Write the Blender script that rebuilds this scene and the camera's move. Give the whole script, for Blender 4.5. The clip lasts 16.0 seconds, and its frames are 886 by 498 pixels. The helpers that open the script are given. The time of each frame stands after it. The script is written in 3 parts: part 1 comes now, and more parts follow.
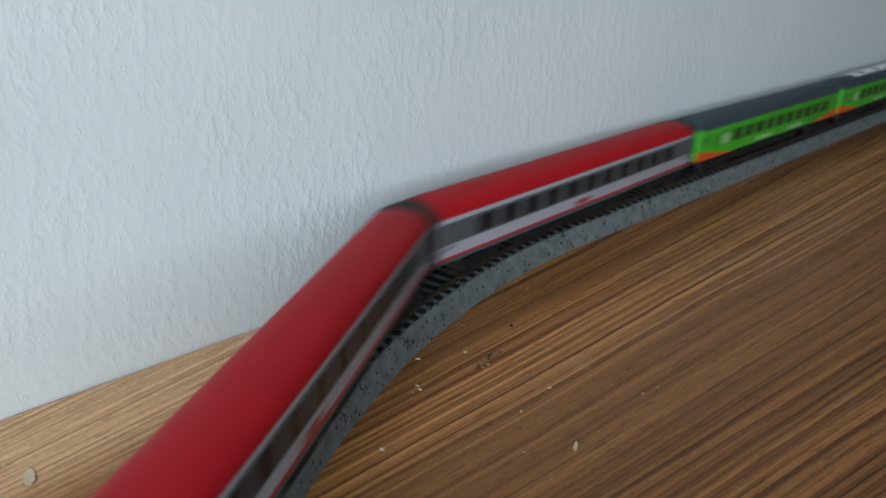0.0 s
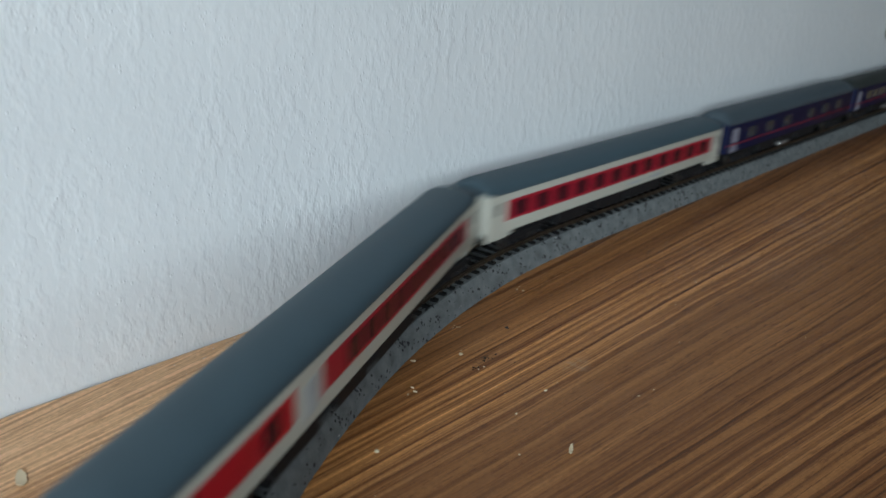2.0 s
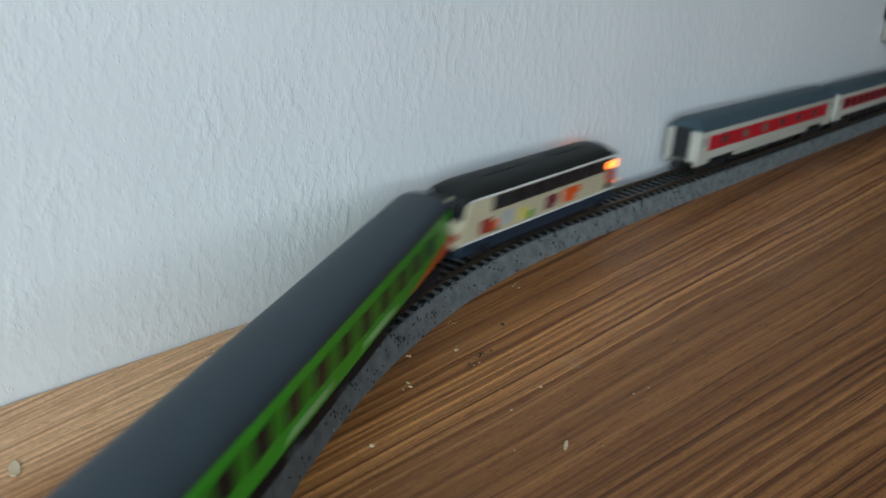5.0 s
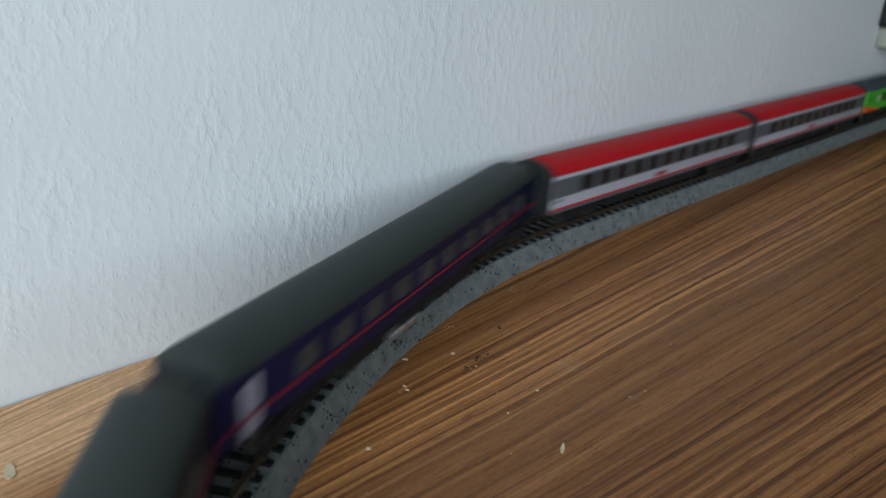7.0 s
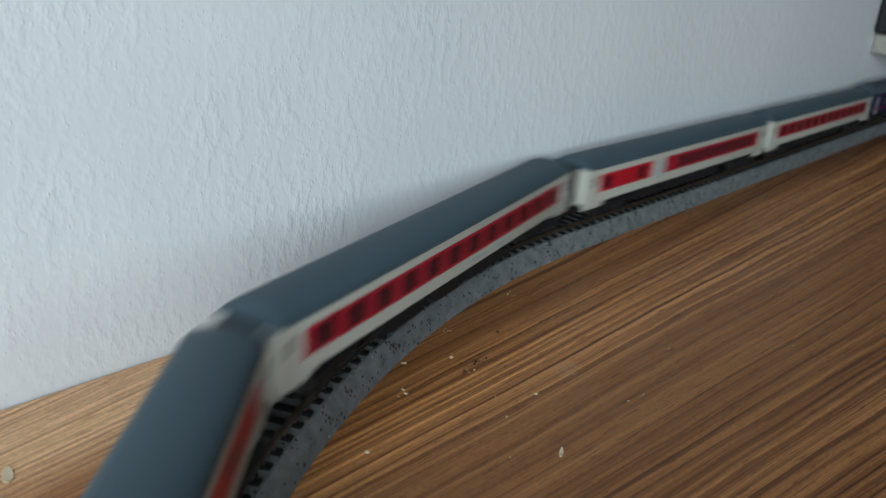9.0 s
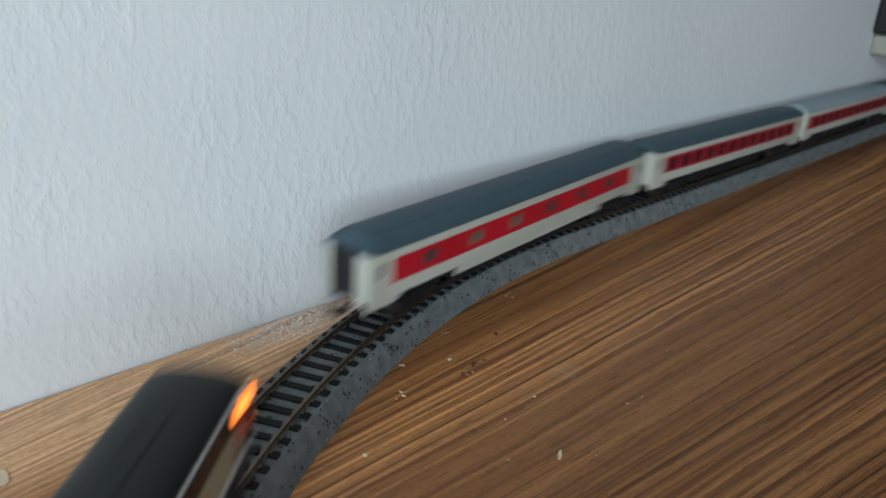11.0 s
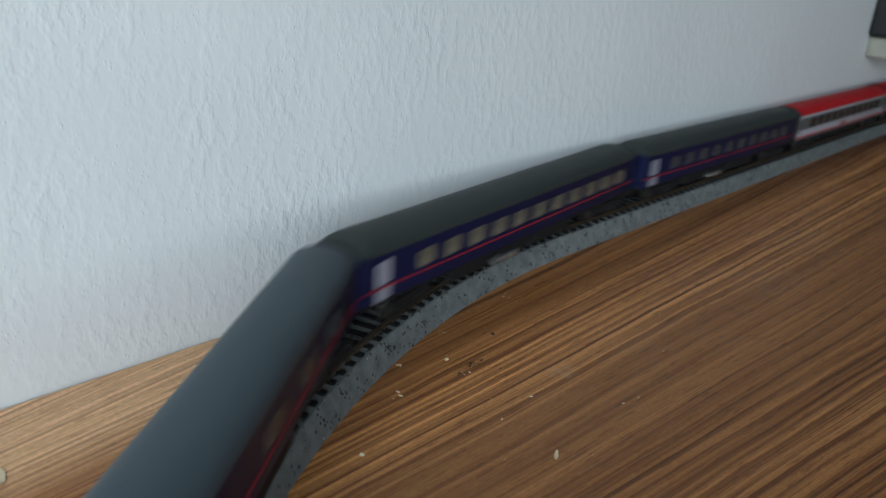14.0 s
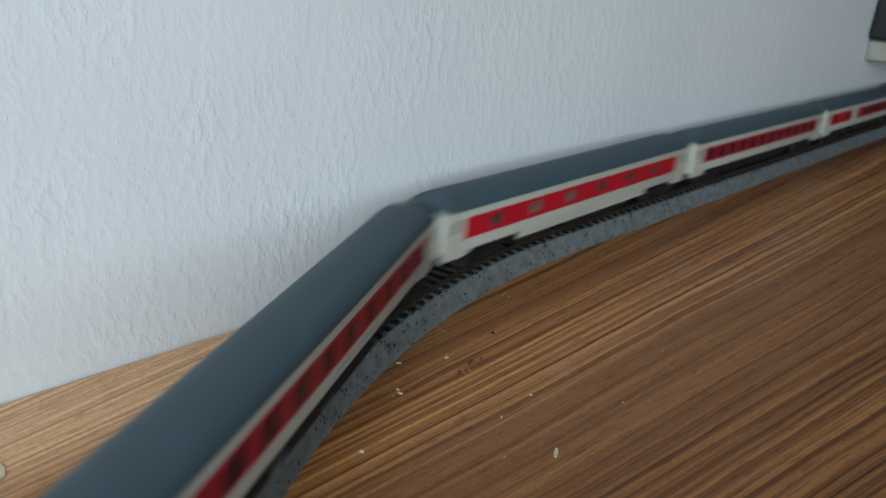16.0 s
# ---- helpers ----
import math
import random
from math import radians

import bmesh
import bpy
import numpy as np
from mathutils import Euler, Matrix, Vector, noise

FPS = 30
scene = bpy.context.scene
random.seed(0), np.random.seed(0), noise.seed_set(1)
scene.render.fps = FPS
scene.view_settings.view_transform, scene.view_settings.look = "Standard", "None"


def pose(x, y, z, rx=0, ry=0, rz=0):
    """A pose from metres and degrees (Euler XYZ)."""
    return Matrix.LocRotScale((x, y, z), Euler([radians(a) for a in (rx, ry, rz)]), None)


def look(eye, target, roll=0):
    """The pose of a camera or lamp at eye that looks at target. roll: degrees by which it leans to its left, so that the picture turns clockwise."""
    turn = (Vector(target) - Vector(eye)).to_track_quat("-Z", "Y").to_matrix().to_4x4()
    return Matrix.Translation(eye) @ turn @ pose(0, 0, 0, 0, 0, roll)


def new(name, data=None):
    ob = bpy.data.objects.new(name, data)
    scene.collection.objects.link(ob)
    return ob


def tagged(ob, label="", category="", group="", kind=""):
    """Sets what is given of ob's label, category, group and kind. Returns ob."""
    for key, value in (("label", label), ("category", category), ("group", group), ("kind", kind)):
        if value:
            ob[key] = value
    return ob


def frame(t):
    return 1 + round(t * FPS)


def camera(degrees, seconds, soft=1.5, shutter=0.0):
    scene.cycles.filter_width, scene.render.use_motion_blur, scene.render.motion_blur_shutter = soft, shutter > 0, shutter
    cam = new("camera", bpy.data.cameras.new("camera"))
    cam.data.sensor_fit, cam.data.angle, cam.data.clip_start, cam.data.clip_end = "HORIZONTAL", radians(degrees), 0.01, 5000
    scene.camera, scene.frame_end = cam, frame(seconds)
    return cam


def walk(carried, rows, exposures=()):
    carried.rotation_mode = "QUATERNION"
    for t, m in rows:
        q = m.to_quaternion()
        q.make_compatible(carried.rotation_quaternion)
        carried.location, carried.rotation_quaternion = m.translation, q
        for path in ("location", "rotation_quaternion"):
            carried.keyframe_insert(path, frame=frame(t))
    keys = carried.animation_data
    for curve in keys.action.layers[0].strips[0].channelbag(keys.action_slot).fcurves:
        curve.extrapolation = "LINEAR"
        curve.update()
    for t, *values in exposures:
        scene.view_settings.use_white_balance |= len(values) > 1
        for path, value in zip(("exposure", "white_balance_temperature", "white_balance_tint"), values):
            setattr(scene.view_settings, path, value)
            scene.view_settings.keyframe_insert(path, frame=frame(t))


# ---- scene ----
cam = camera(59.87, 16.0, soft=1.5, shutter=0.5)
cam.data.dof.use_dof = True
cam.data.dof.focus_distance = 0.205
cam.data.dof.aperture_fstop = 21.0
PATH = [
    (0.0, pose(0.00020, -0.00092, 0.10391, 67.579, -2.086, -44.701)),
    (0.5, pose(0.00031, -0.00089, 0.10413, 67.764, -2.112, -44.807)),
    (1.0, pose(0.00037, -0.00116, 0.10460, 67.620, -2.142, -44.791)),
    (1.5, pose(-0.00000, -0.00018, 0.10406, 67.525, -2.562, -44.904)),
    (2.0, pose(0.00056, -0.00070, 0.10329, 67.826, -2.390, -44.894)),
    (2.5, pose(0.00024, -0.00053, 0.10299, 67.901, -2.632, -44.991)),
    (3.0, pose(0.00046, -0.00025, 0.10281, 67.930, -2.753, -45.035)),
    (3.5, pose(-0.00011, -0.00024, 0.10287, 67.899, -2.993, -45.145)),
    (4.0, pose(-0.00005, 0.00011, 0.10272, 67.829, -3.080, -45.168)),
    (4.5, pose(-0.00000, 0.00000, 0.10276, 67.818, -3.191, -45.187)),
    (5.0, pose(-0.00011, -0.00024, 0.10273, 67.665, -3.224, -45.057)),
    (7.5, pose(-0.00062, -0.00051, 0.10199, 68.235, -3.511, -45.339)),
    (8.0, pose(-0.00105, -0.00045, 0.10185, 68.351, -3.629, -45.391)),
    (8.5, pose(-0.00113, -0.00048, 0.10186, 68.516, -3.567, -45.431)),
    (11.0, pose(-0.00032, -0.00000, 0.10195, 68.557, -3.565, -45.548)),
    (11.5, pose(-0.00043, 0.00016, 0.10208, 68.520, -3.596, -45.627)),
    (12.0, pose(-0.00025, -0.00020, 0.10191, 68.718, -3.618, -45.668)),
    (12.5, pose(-0.00038, -0.00010, 0.10204, 68.763, -3.578, -45.760)),
    (13.0, pose(-0.00047, -0.00009, 0.10181, 68.867, -3.601, -45.863)),
    (13.5, pose(-0.00091, -0.00012, 0.10222, 68.664, -3.722, -45.818)),
    (14.0, pose(-0.00084, -0.00012, 0.10201, 68.604, -3.843, -45.735)),
    (14.5, pose(-0.00116, -0.00005, 0.10143, 68.522, -3.890, -45.685)),
    (15.0, pose(-0.00149, -0.00005, 0.10120, 68.661, -4.003, -45.763)),
    (15.5, pose(-0.00144, -0.00015, 0.10057, 68.792, -3.979, -45.731)),
    (16.0, pose(-0.00142, -0.00024, 0.10110, 68.757, -4.132, -45.707)),
]
walk(cam, PATH)

# ---- world and light ----
world = bpy.data.worlds.new("daylight")
scene.world = world
world.use_nodes = True
wn = world.node_tree.nodes
sky = wn.new("ShaderNodeTexSky")
sky.sky_type = "NISHITA"
sky.sun_disc = False
sky.sun_elevation = radians(35)
sky.sun_rotation = radians(200)
wn["Background"].inputs["Strength"].default_value = 0.1
world.node_tree.links.new(sky.outputs["Color"], wn["Background"].inputs["Color"])


def window_light(name, at, target, width, height, watts, colour):
    lamp = bpy.data.lights.new(name, "AREA")
    lamp.shape, lamp.size, lamp.size_y = "RECTANGLE", width, height
    lamp.energy, lamp.color = watts, colour
    ob = new(name, lamp)
    ob.matrix_world = look(at, target)
    return ob


window_light("window_light", (-0.43, -0.41, 0.28), (0.3, -0.41, 0.28), 0.70, 0.44, 8.9, (0.765, 0.91, 1.0))
# added unseen low source that lays the train's shadow on the wall
window_light("added_low_light", (-0.43, -1.11, 0.16), (0.3, -1.11, 0.16), 0.40, 0.15, 3.9, (0.77, 0.91, 1.0))
scene.view_settings.exposure = 0.0


# ---- materials ----
def nodes_of(name):
    m = bpy.data.materials.new(name)
    m.use_nodes = True
    t = m.node_tree
    return m, t, t.nodes["Principled BSDF"]


def link(t, a, b):
    t.links.new(a, b)


def math_node(t, op, a, b=None):
    n = t.nodes.new("ShaderNodeMath")
    n.operation = op
    for i, v in enumerate((a, b)):
        if v is None:
            continue
        if isinstance(v, (int, float)):
            n.inputs[i].default_value = v
        else:
            link(t, v, n.inputs[i])
    return n.outputs[0]


def noise_node(t, vec, scale, detail=3.0, rough=0.55, stretch=(1, 1, 1)):
    mp = t.nodes.new("ShaderNodeMapping")
    mp.inputs["Scale"].default_value = stretch
    link(t, vec, mp.inputs["Vector"])
    n = t.nodes.new("ShaderNodeTexNoise")
    n.inputs["Scale"].default_value = scale
    n.inputs["Detail"].default_value = detail
    n.inputs["Roughness"].default_value = rough
    link(t, mp.outputs[0], n.inputs["Vector"])
    return n.outputs["Fac"]


def ramp(t, fac, stops):
    r = t.nodes.new("ShaderNodeValToRGB")
    els = r.color_ramp.elements
    while len(els) < len(stops):
        els.new(0.5)
    for e, (p, c) in zip(els, stops):
        e.position = p
        e.color = (*c, 1) if len(c) == 3 else c
    link(t, fac, r.inputs[0])
    return r.outputs[0]


def mix(t, fac, a, b, mode="MIX"):
    n = t.nodes.new("ShaderNodeMix")
    n.data_type, n.blend_type = "RGBA", mode
    for sock, v in ((n.inputs[0], fac), (n.inputs[6], a), (n.inputs[7], b)):
        if isinstance(v, (int, float)):
            sock.default_value = v
        elif isinstance(v, tuple):
            sock.default_value = (*v, 1)
        else:
            link(t, v, sock)
    return n.outputs[2]


def bump(t, bsdf, height, dist, strength=1.0, prev=None):
    b = t.nodes.new("ShaderNodeBump")
    b.inputs["Strength"].default_value = strength
    b.inputs["Distance"].default_value = dist
    link(t, height, b.inputs["Height"])
    if prev is not None:
        link(t, prev, b.inputs["Normal"])
    link(t, b.outputs[0], bsdf.inputs["Normal"])
    return b.outputs[0]


def where(t):
    return t.nodes.new("ShaderNodeNewGeometry").outputs["Position"]


def own(t):
    return t.nodes.new("ShaderNodeTexCoord").outputs["Object"]


def wall_paint():
    m, t, b = nodes_of("roller_painted_plaster")
    pos = where(t)
    tint = noise_node(t, pos, 9.0, 3)
    link(t, ramp(t, tint, [(0.35, (0.70, 0.72, 0.73)), (0.7, (0.76, 0.775, 0.78))]), b.inputs["Base Color"])
    b.inputs["Roughness"].default_value = 0.62
    # paint drawn down by the roller: short upright drips, sparse hard pimples, slow unevenness
    drip = ramp(t, noise_node(t, pos, 1.0, 2.0, 0.55, (330, 330, 185)), [(0.44, (0, 0, 0)), (0.76, (1, 1, 1))])
    slow = noise_node(t, pos, 1.0, 2.0, 0.5, (110, 110, 55))
    fine = noise_node(t, pos, 1.0, 2.0, 0.5, (1300, 1300, 620))
    drops = t.nodes.new("ShaderNodeTexVoronoi")
    mp = t.nodes.new("ShaderNodeMapping")
    mp.inputs["Scale"].default_value = (150, 150, 95)
    link(t, pos, mp.inputs["Vector"])
    link(t, mp.outputs[0], drops.inputs["Vector"])
    lump = ramp(t, drops.outputs["Distance"], [(0.0, (1, 1, 1)), (0.12, (0.75, 0.75, 0.75)), (0.28, (0, 0, 0))])
    sparse = ramp(t, noise_node(t, pos, 150.0, 1), [(0.54, (0, 0, 0)), (0.60, (1, 1, 1))])
    patch = ramp(t, noise_node(t, pos, 45.0, 2), [(0.36, (0.35, 0.35, 0.35)), (0.62, (1, 1, 1))])
    h = math_node(t, "MULTIPLY", drip, patch)
    h = math_node(t, "ADD", h, math_node(t, "MULTIPLY", math_node(t, "MULTIPLY", lump, sparse), 0.35))
    h = math_node(t, "ADD", h, math_node(t, "MULTIPLY", slow, 0.9))
    h = math_node(t, "ADD", h, math_node(t, "MULTIPLY", fine, 0.14))
    bump(t, b, h, 0.00036, 0.6)
    return m


def plain_plaster(name, colour):
    m, t, b = nodes_of(name)
    n = noise_node(t, where(t), 6.0, 4)
    link(t, mix(t, n, colour, tuple(c * 0.85 for c in colour)), b.inputs["Base Color"])
    b.inputs["Roughness"].default_value = 0.8
    return m


def wood():
    m, t, b = nodes_of("oak_laminate")
    sep = t.nodes.new("ShaderNodeSeparateXYZ")
    pos = where(t)
    link(t, pos, sep.inputs[0])
    x, y = sep.outputs[0], sep.outputs[1]
    # grain lines fan out slowly along the board
    slide = math_node(t, "MULTIPLY", math_node(t, "SUBTRACT", x, 0.12), 2.4)
    fan = math_node(t, "MAXIMUM", math_node(t, "ADD", slide, 1.0), 0.35)
    c = math_node(t, "DIVIDE", math_node(t, "SUBTRACT", y, 0.100), fan)
    com = t.nodes.new("ShaderNodeCombineXYZ")
    link(t, x, com.inputs[0])
    link(t, c, com.inputs[1])
    warp = noise_node(t, com.outputs[0], 1.0, 2, 0.5, (11, 40, 1))
    c2 = math_node(t, "ADD", c, math_node(t, "MULTIPLY", math_node(t, "SUBTRACT", warp, 0.5), 0.0024))
    g = t.nodes.new("ShaderNodeCombineXYZ")
    link(t, x, g.inputs[0])
    link(t, c2, g.inputs[1])
    v = g.outputs[0]

    def over(stops):
        """Values laid out across the grain, from c = -0.1 to 0.1."""
        return ramp(t, math_node(t, "MULTIPLY", math_node(t, "ADD", c2, 0.1), 5.0), [(0.5 + 5 * p, q if isinstance(q, tuple) else (q, q, q)) for p, q in stops])

    broad = noise_node(t, v, 1.0, 3, 0.55, (2.0, 70, 1))
    lines = noise_node(t, v, 1.0, 2.0, 0.5, (2.6, 780, 1))
    hair = noise_node(t, v, 1.0, 2.0, 0.6, (6, 2300, 1))
    pores = noise_node(t, v, 1.0, 2.0, 0.6, (90, 1900, 1))
    # reddish heart, a tan streak, a dark band, then much paler towards the wall
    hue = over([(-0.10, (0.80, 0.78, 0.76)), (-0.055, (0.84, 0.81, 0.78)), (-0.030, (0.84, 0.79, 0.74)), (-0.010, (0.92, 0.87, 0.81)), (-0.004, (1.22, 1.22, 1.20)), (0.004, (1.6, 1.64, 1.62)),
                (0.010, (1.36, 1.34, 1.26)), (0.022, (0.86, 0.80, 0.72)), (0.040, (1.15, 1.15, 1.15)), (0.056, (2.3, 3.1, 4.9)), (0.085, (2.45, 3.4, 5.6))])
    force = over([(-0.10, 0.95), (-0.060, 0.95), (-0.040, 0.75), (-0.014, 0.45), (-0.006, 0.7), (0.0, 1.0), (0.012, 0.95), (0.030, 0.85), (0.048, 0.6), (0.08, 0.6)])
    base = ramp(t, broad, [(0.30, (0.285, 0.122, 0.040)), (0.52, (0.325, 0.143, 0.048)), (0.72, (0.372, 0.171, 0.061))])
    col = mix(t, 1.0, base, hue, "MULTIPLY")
    late = ramp(t, lines, [(0.36, (0.46, 0.36, 0.29)), (0.42, (0.58, 0.48, 0.41)), (0.455, (0.90, 0.87, 0.84)), (0.56, (1.02, 1.02, 1.02)), (0.64, (1.34, 1.36, 1.36))])
    col = mix(t, force, col, mix(t, 1.0, col, late, "MULTIPLY"))
    thin = ramp(t, hair, [(0.37, (0.45, 0.37, 0.30)), (0.46, (0.90, 0.88, 0.86)), (0.58, (1.03, 1.03, 1.03)), (0.70, (1.22, 1.22, 1.22))])
    col = mix(t, math_node(t, "MULTIPLY", force, 0.9), col, mix(t, 1.0, col, thin, "MULTIPLY"))
    # crisp pale and dark streaks beside the track, even ribs further in
    streak = ramp(t, noise_node(t, v, 1.0, 1.5, 0.5, (1.3, 470, 1)), [(0.40, (0.54, 0.44, 0.37)), (0.435, (0.93, 0.90, 0.88)), (0.53, (1.0, 1.0, 1.0)), (0.56, (1.32, 1.36, 1.38))])
    col = mix(t, over([(-0.014, 0.0), (-0.005, 1.0), (0.011, 1.0), (0.024, 0.35), (0.040, 0.25)]), col, mix(t, 1.0, col, streak, "MULTIPLY"))
    sway = math_node(t, "MULTIPLY", noise_node(t, v, 1.0, 2.0, 0.5, (1.5, 90, 1)), 14.0)
    rib = math_node(t, "SINE", math_node(t, "ADD", math_node(t, "MULTIPLY", c2, 2100.0), sway))
    ribs = ramp(t, math_node(t, "ADD", math_node(t, "MULTIPLY", rib, 0.5), 0.5), [(0.08, (0.72, 0.66, 0.61)), (0.45, (0.98, 0.97, 0.96)), (0.85, (1.16, 1.17, 1.17))])
    col = mix(t, over([(-0.09, 0.9), (-0.040, 0.8), (-0.026, 0.25), (-0.012, 0.1), (0.0, 0.2)]), col, mix(t, 1.0, col, ribs, "MULTIPLY"))
    pit = ramp(t, pores, [(0.36, (0.45, 0.36, 0.29)), (0.42, (1, 1, 1))])
    col = mix(t, 0.7, col, mix(t, 1.0, col, pit, "MULTIPLY"))
    mottle = noise_node(t, pos, 900.0, 3)
    col = mix(t, 0.45, col, ramp(t, mottle, [(0.3, (0.70, 0.68, 0.66)), (0.7, (1.28, 1.28, 1.28))]), "MULTIPLY")

    def blot(px, py, rx, ry, scale):
        dx = math_node(t, "DIVIDE", math_node(t, "SUBTRACT", x, px), rx)
        dy = math_node(t, "DIVIDE", math_node(t, "SUBTRACT", y, py), ry)
        r2 = math_node(t, "ADD", math_node(t, "MULTIPLY", dx, dx), math_node(t, "MULTIPLY", dy, dy))
        fall = math_node(t, "MAXIMUM", math_node(t, "SUBTRACT", 1.0, r2), 0.0)
        n = ramp(t, noise_node(t, pos, scale, 4, 0.7), [(0.42, (0, 0, 0)), (0.66, (1, 1, 1))])
        return math_node(t, "MULTIPLY", fall, n)

    # plaster powder by the wall, a dark knot and a faint scuff
    col = mix(t, math_node(t, "MULTIPLY", blot(0.118, 0.163, 0.030, 0.010, 520.0), 0.95), col, (0.62, 0.60, 0.57))
    col = mix(t, math_node(t, "MULTIPLY", blot(0.1371, 0.1143, 0.0055, 0.0016, 700.0), 0.9), col, (0.03, 0.018, 0.01))
    col = mix(t, math_node(t, "MULTIPLY", blot(0.153, 0.0962, 0.006, 0.004, 600.0), 0.5), col, (0.45, 0.33, 0.22))
    link(t, col, b.inputs["Base Color"])
    smear = noise_node(t, pos, 30.0, 3)
    link(t, ramp(t, smear, [(0.3, (0.38, 0.38, 0.38)), (0.7, (0.50, 0.50, 0.50))]), b.inputs["Roughness"])
    b.inputs["Specular IOR Level"].default_value = 0.36
    h = math_node(t, "ADD", math_node(t, "MULTIPLY", late, 0.6), math_node(t, "MULTIPLY", pores, 0.5))
    h = math_node(t, "ADD", h, math_node(t, "MULTIPLY", thin, 0.5))
    h = math_node(t, "ADD", h, math_node(t, "MULTIPLY", mottle, 0.3))
    bump(t, b, h, 0.00014, 0.6)
    return m


def foam():
    m, t, b = nodes_of("grey_foam_ballast")
    pos = where(t)
    n = noise_node(t, pos, 260.0, 4, 0.6)
    col = ramp(t, n, [(0.3, (0.095, 0.104, 0.105)), (0.7, (0.170, 0.183, 0.182))])
    vo = t.nodes.new("ShaderNodeTexVoronoi")
    vo.inputs["Scale"].default_value = 850
    link(t, pos, vo.inputs["Vector"])
    pick = noise_node(t, pos, 330.0, 1)
    hole = math_node(t, "MULTIPLY", math_node(t, "LESS_THAN", vo.outputs["Distance"], 0.36), math_node(t, "GREATER_THAN", pick, 0.56))
    col = mix(t, hole, col, (0.015, 0.016, 0.018))
    dust = math_node(t, "GREATER_THAN", noise_node(t, pos, 700.0, 1), 0.80)
    col = mix(t, dust, col, (0.55, 0.55, 0.53))
    link(t, col, b.inputs["Base Color"])
    b.inputs["Roughness"].default_value = 0.75
    bump(t, b, math_node(t, "SUBTRACT", n, math_node(t, "MULTIPLY", hole, 0.8)), 0.0004, 0.8)
    return m


def plastic(name, colour, rough=0.42, vary=0.10, coat=0.0, spec=0.5):
    m, t, b = nodes_of(name)
    o = own(t)
    n = noise_node(t, o, 90.0, 4)
    f = noise_node(t, o, 900.0, 2)
    lo = tuple(c * (1 - vary) for c in colour)
    hi = tuple(min(1, c * (1 + vary)) for c in colour)
    link(t, ramp(t, n, [(0.3, lo), (0.7, hi)]), b.inputs["Base Color"])
    link(t, ramp(t, n, [(0.3, (rough * 0.9,) * 3), (0.7, (rough * 1.12,) * 3)]), b.inputs["Roughness"])
    b.inputs["Specular IOR Level"].default_value = spec
    b.inputs["Coat Weight"].default_value = coat
    bump(t, b, f, 0.00003, 0.4)
    return m


def glass_dark(name, colour=(0.012, 0.012, 0.014)):
    m, t, b = nodes_of(name)
    n = noise_node(t, own(t), 140.0, 2)
    link(t, ramp(t, n, [(0.35, colour), (0.7, tuple(c * 1.8 for c in colour))]), b.inputs["Base Color"])
    b.inputs["Roughness"].default_value = 0.16
    b.inputs["Specular IOR Level"].default_value = 0.22
    return m


def metal(name, colour, rough):
    m, t, b = nodes_of(name)
    n = noise_node(t, where(t), 300.0, 3)
    link(t, ramp(t, n, [(0.3, tuple(c * 0.6 for c in colour)), (0.7, colour)]), b.inputs["Base Color"])
    b.inputs["Metallic"].default_value = 0.85
    b.inputs["Roughness"].default_value = rough
    return m


def glowing(name, colour, strength):
    m, t, b = nodes_of(name)
    b.inputs["Base Color"].default_value = (*colour, 1)
    b.inputs["Emission Color"].default_value = (*colour, 1)
    b.inputs["Emission Strength"].default_value = strength
    return m


WALL = wall_paint()
PLASTER = plain_plaster("room_plaster", (0.66, 0.65, 0.63))
CEIL = plain_plaster("ceiling_plaster", (0.75, 0.75, 0.74))
FLOORING = plain_plaster("room_floor", (0.22, 0.15, 0.10))
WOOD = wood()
FOAM = foam()
SLEEPER = plastic("black_sleeper_plastic", (0.009, 0.009, 0.009), 0.6, spec=0.18)
RAIL = metal("rusty_rail", (0.18, 0.138, 0.098), 0.42)
CLIP = plastic("brown_clip", (0.10, 0.065, 0.045), 0.6)
ROOF_GREY = plastic("blue_grey_roof", (0.050, 0.078, 0.095), 0.52, spec=0.2)
ROOF_LIGHT = plastic("light_grey_roof", (0.27, 0.33, 0.36), 0.52, spec=0.2)
ROOF_SLATE = plastic("slate_roof", (0.043, 0.058, 0.070), 0.52, spec=0.2)
ROOF_DARK = plastic("dark_green_grey_roof", (0.028, 0.034, 0.033), 0.52, spec=0.2)
ROOF_MID = plastic("mid_grey_roof", (0.055, 0.074, 0.088), 0.52, spec=0.2)
ROOF_RED = plastic("red_roof", (0.40, 0.010, 0.015), 0.52, spec=0.12)
ROOF_BLACK = plastic("charcoal_roof", (0.016, 0.018, 0.017), 0.5, spec=0.2)
CREAM = plastic("cream_white_paint", (0.43, 0.425, 0.365), 0.4, 0.04)
RED_BAND = plastic("deep_red_paint", (0.33, 0.009, 0.026), 0.38, spec=0.3)
RED_BRIGHT = plastic("bright_red_paint", (0.43, 0.008, 0.020), 0.38, spec=0.3)
RED_LINE = plastic("dark_red_line", (0.30, 0.012, 0.022), 0.45)
RED_DULL = plastic("brick_red_paint", (0.26, 0.03, 0.026), 0.38)
GREEN = plastic("vivid_green_paint", (0.048, 0.34, 0.022), 0.38, spec=0.3)
GREEN_DARK = plastic("darker_green_panel", (0.036, 0.25, 0.016), 0.38, spec=0.3)
ORANGE = plastic("orange_paint", (0.62, 0.085, 0.014), 0.42)
BLUE = plastic("midnight_blue_paint", (0.005, 0.008, 0.036), 0.36, spec=0.2)
BLUE_SKIRT = plastic("navy_skirt_paint", (0.006, 0.022, 0.042), 0.45)
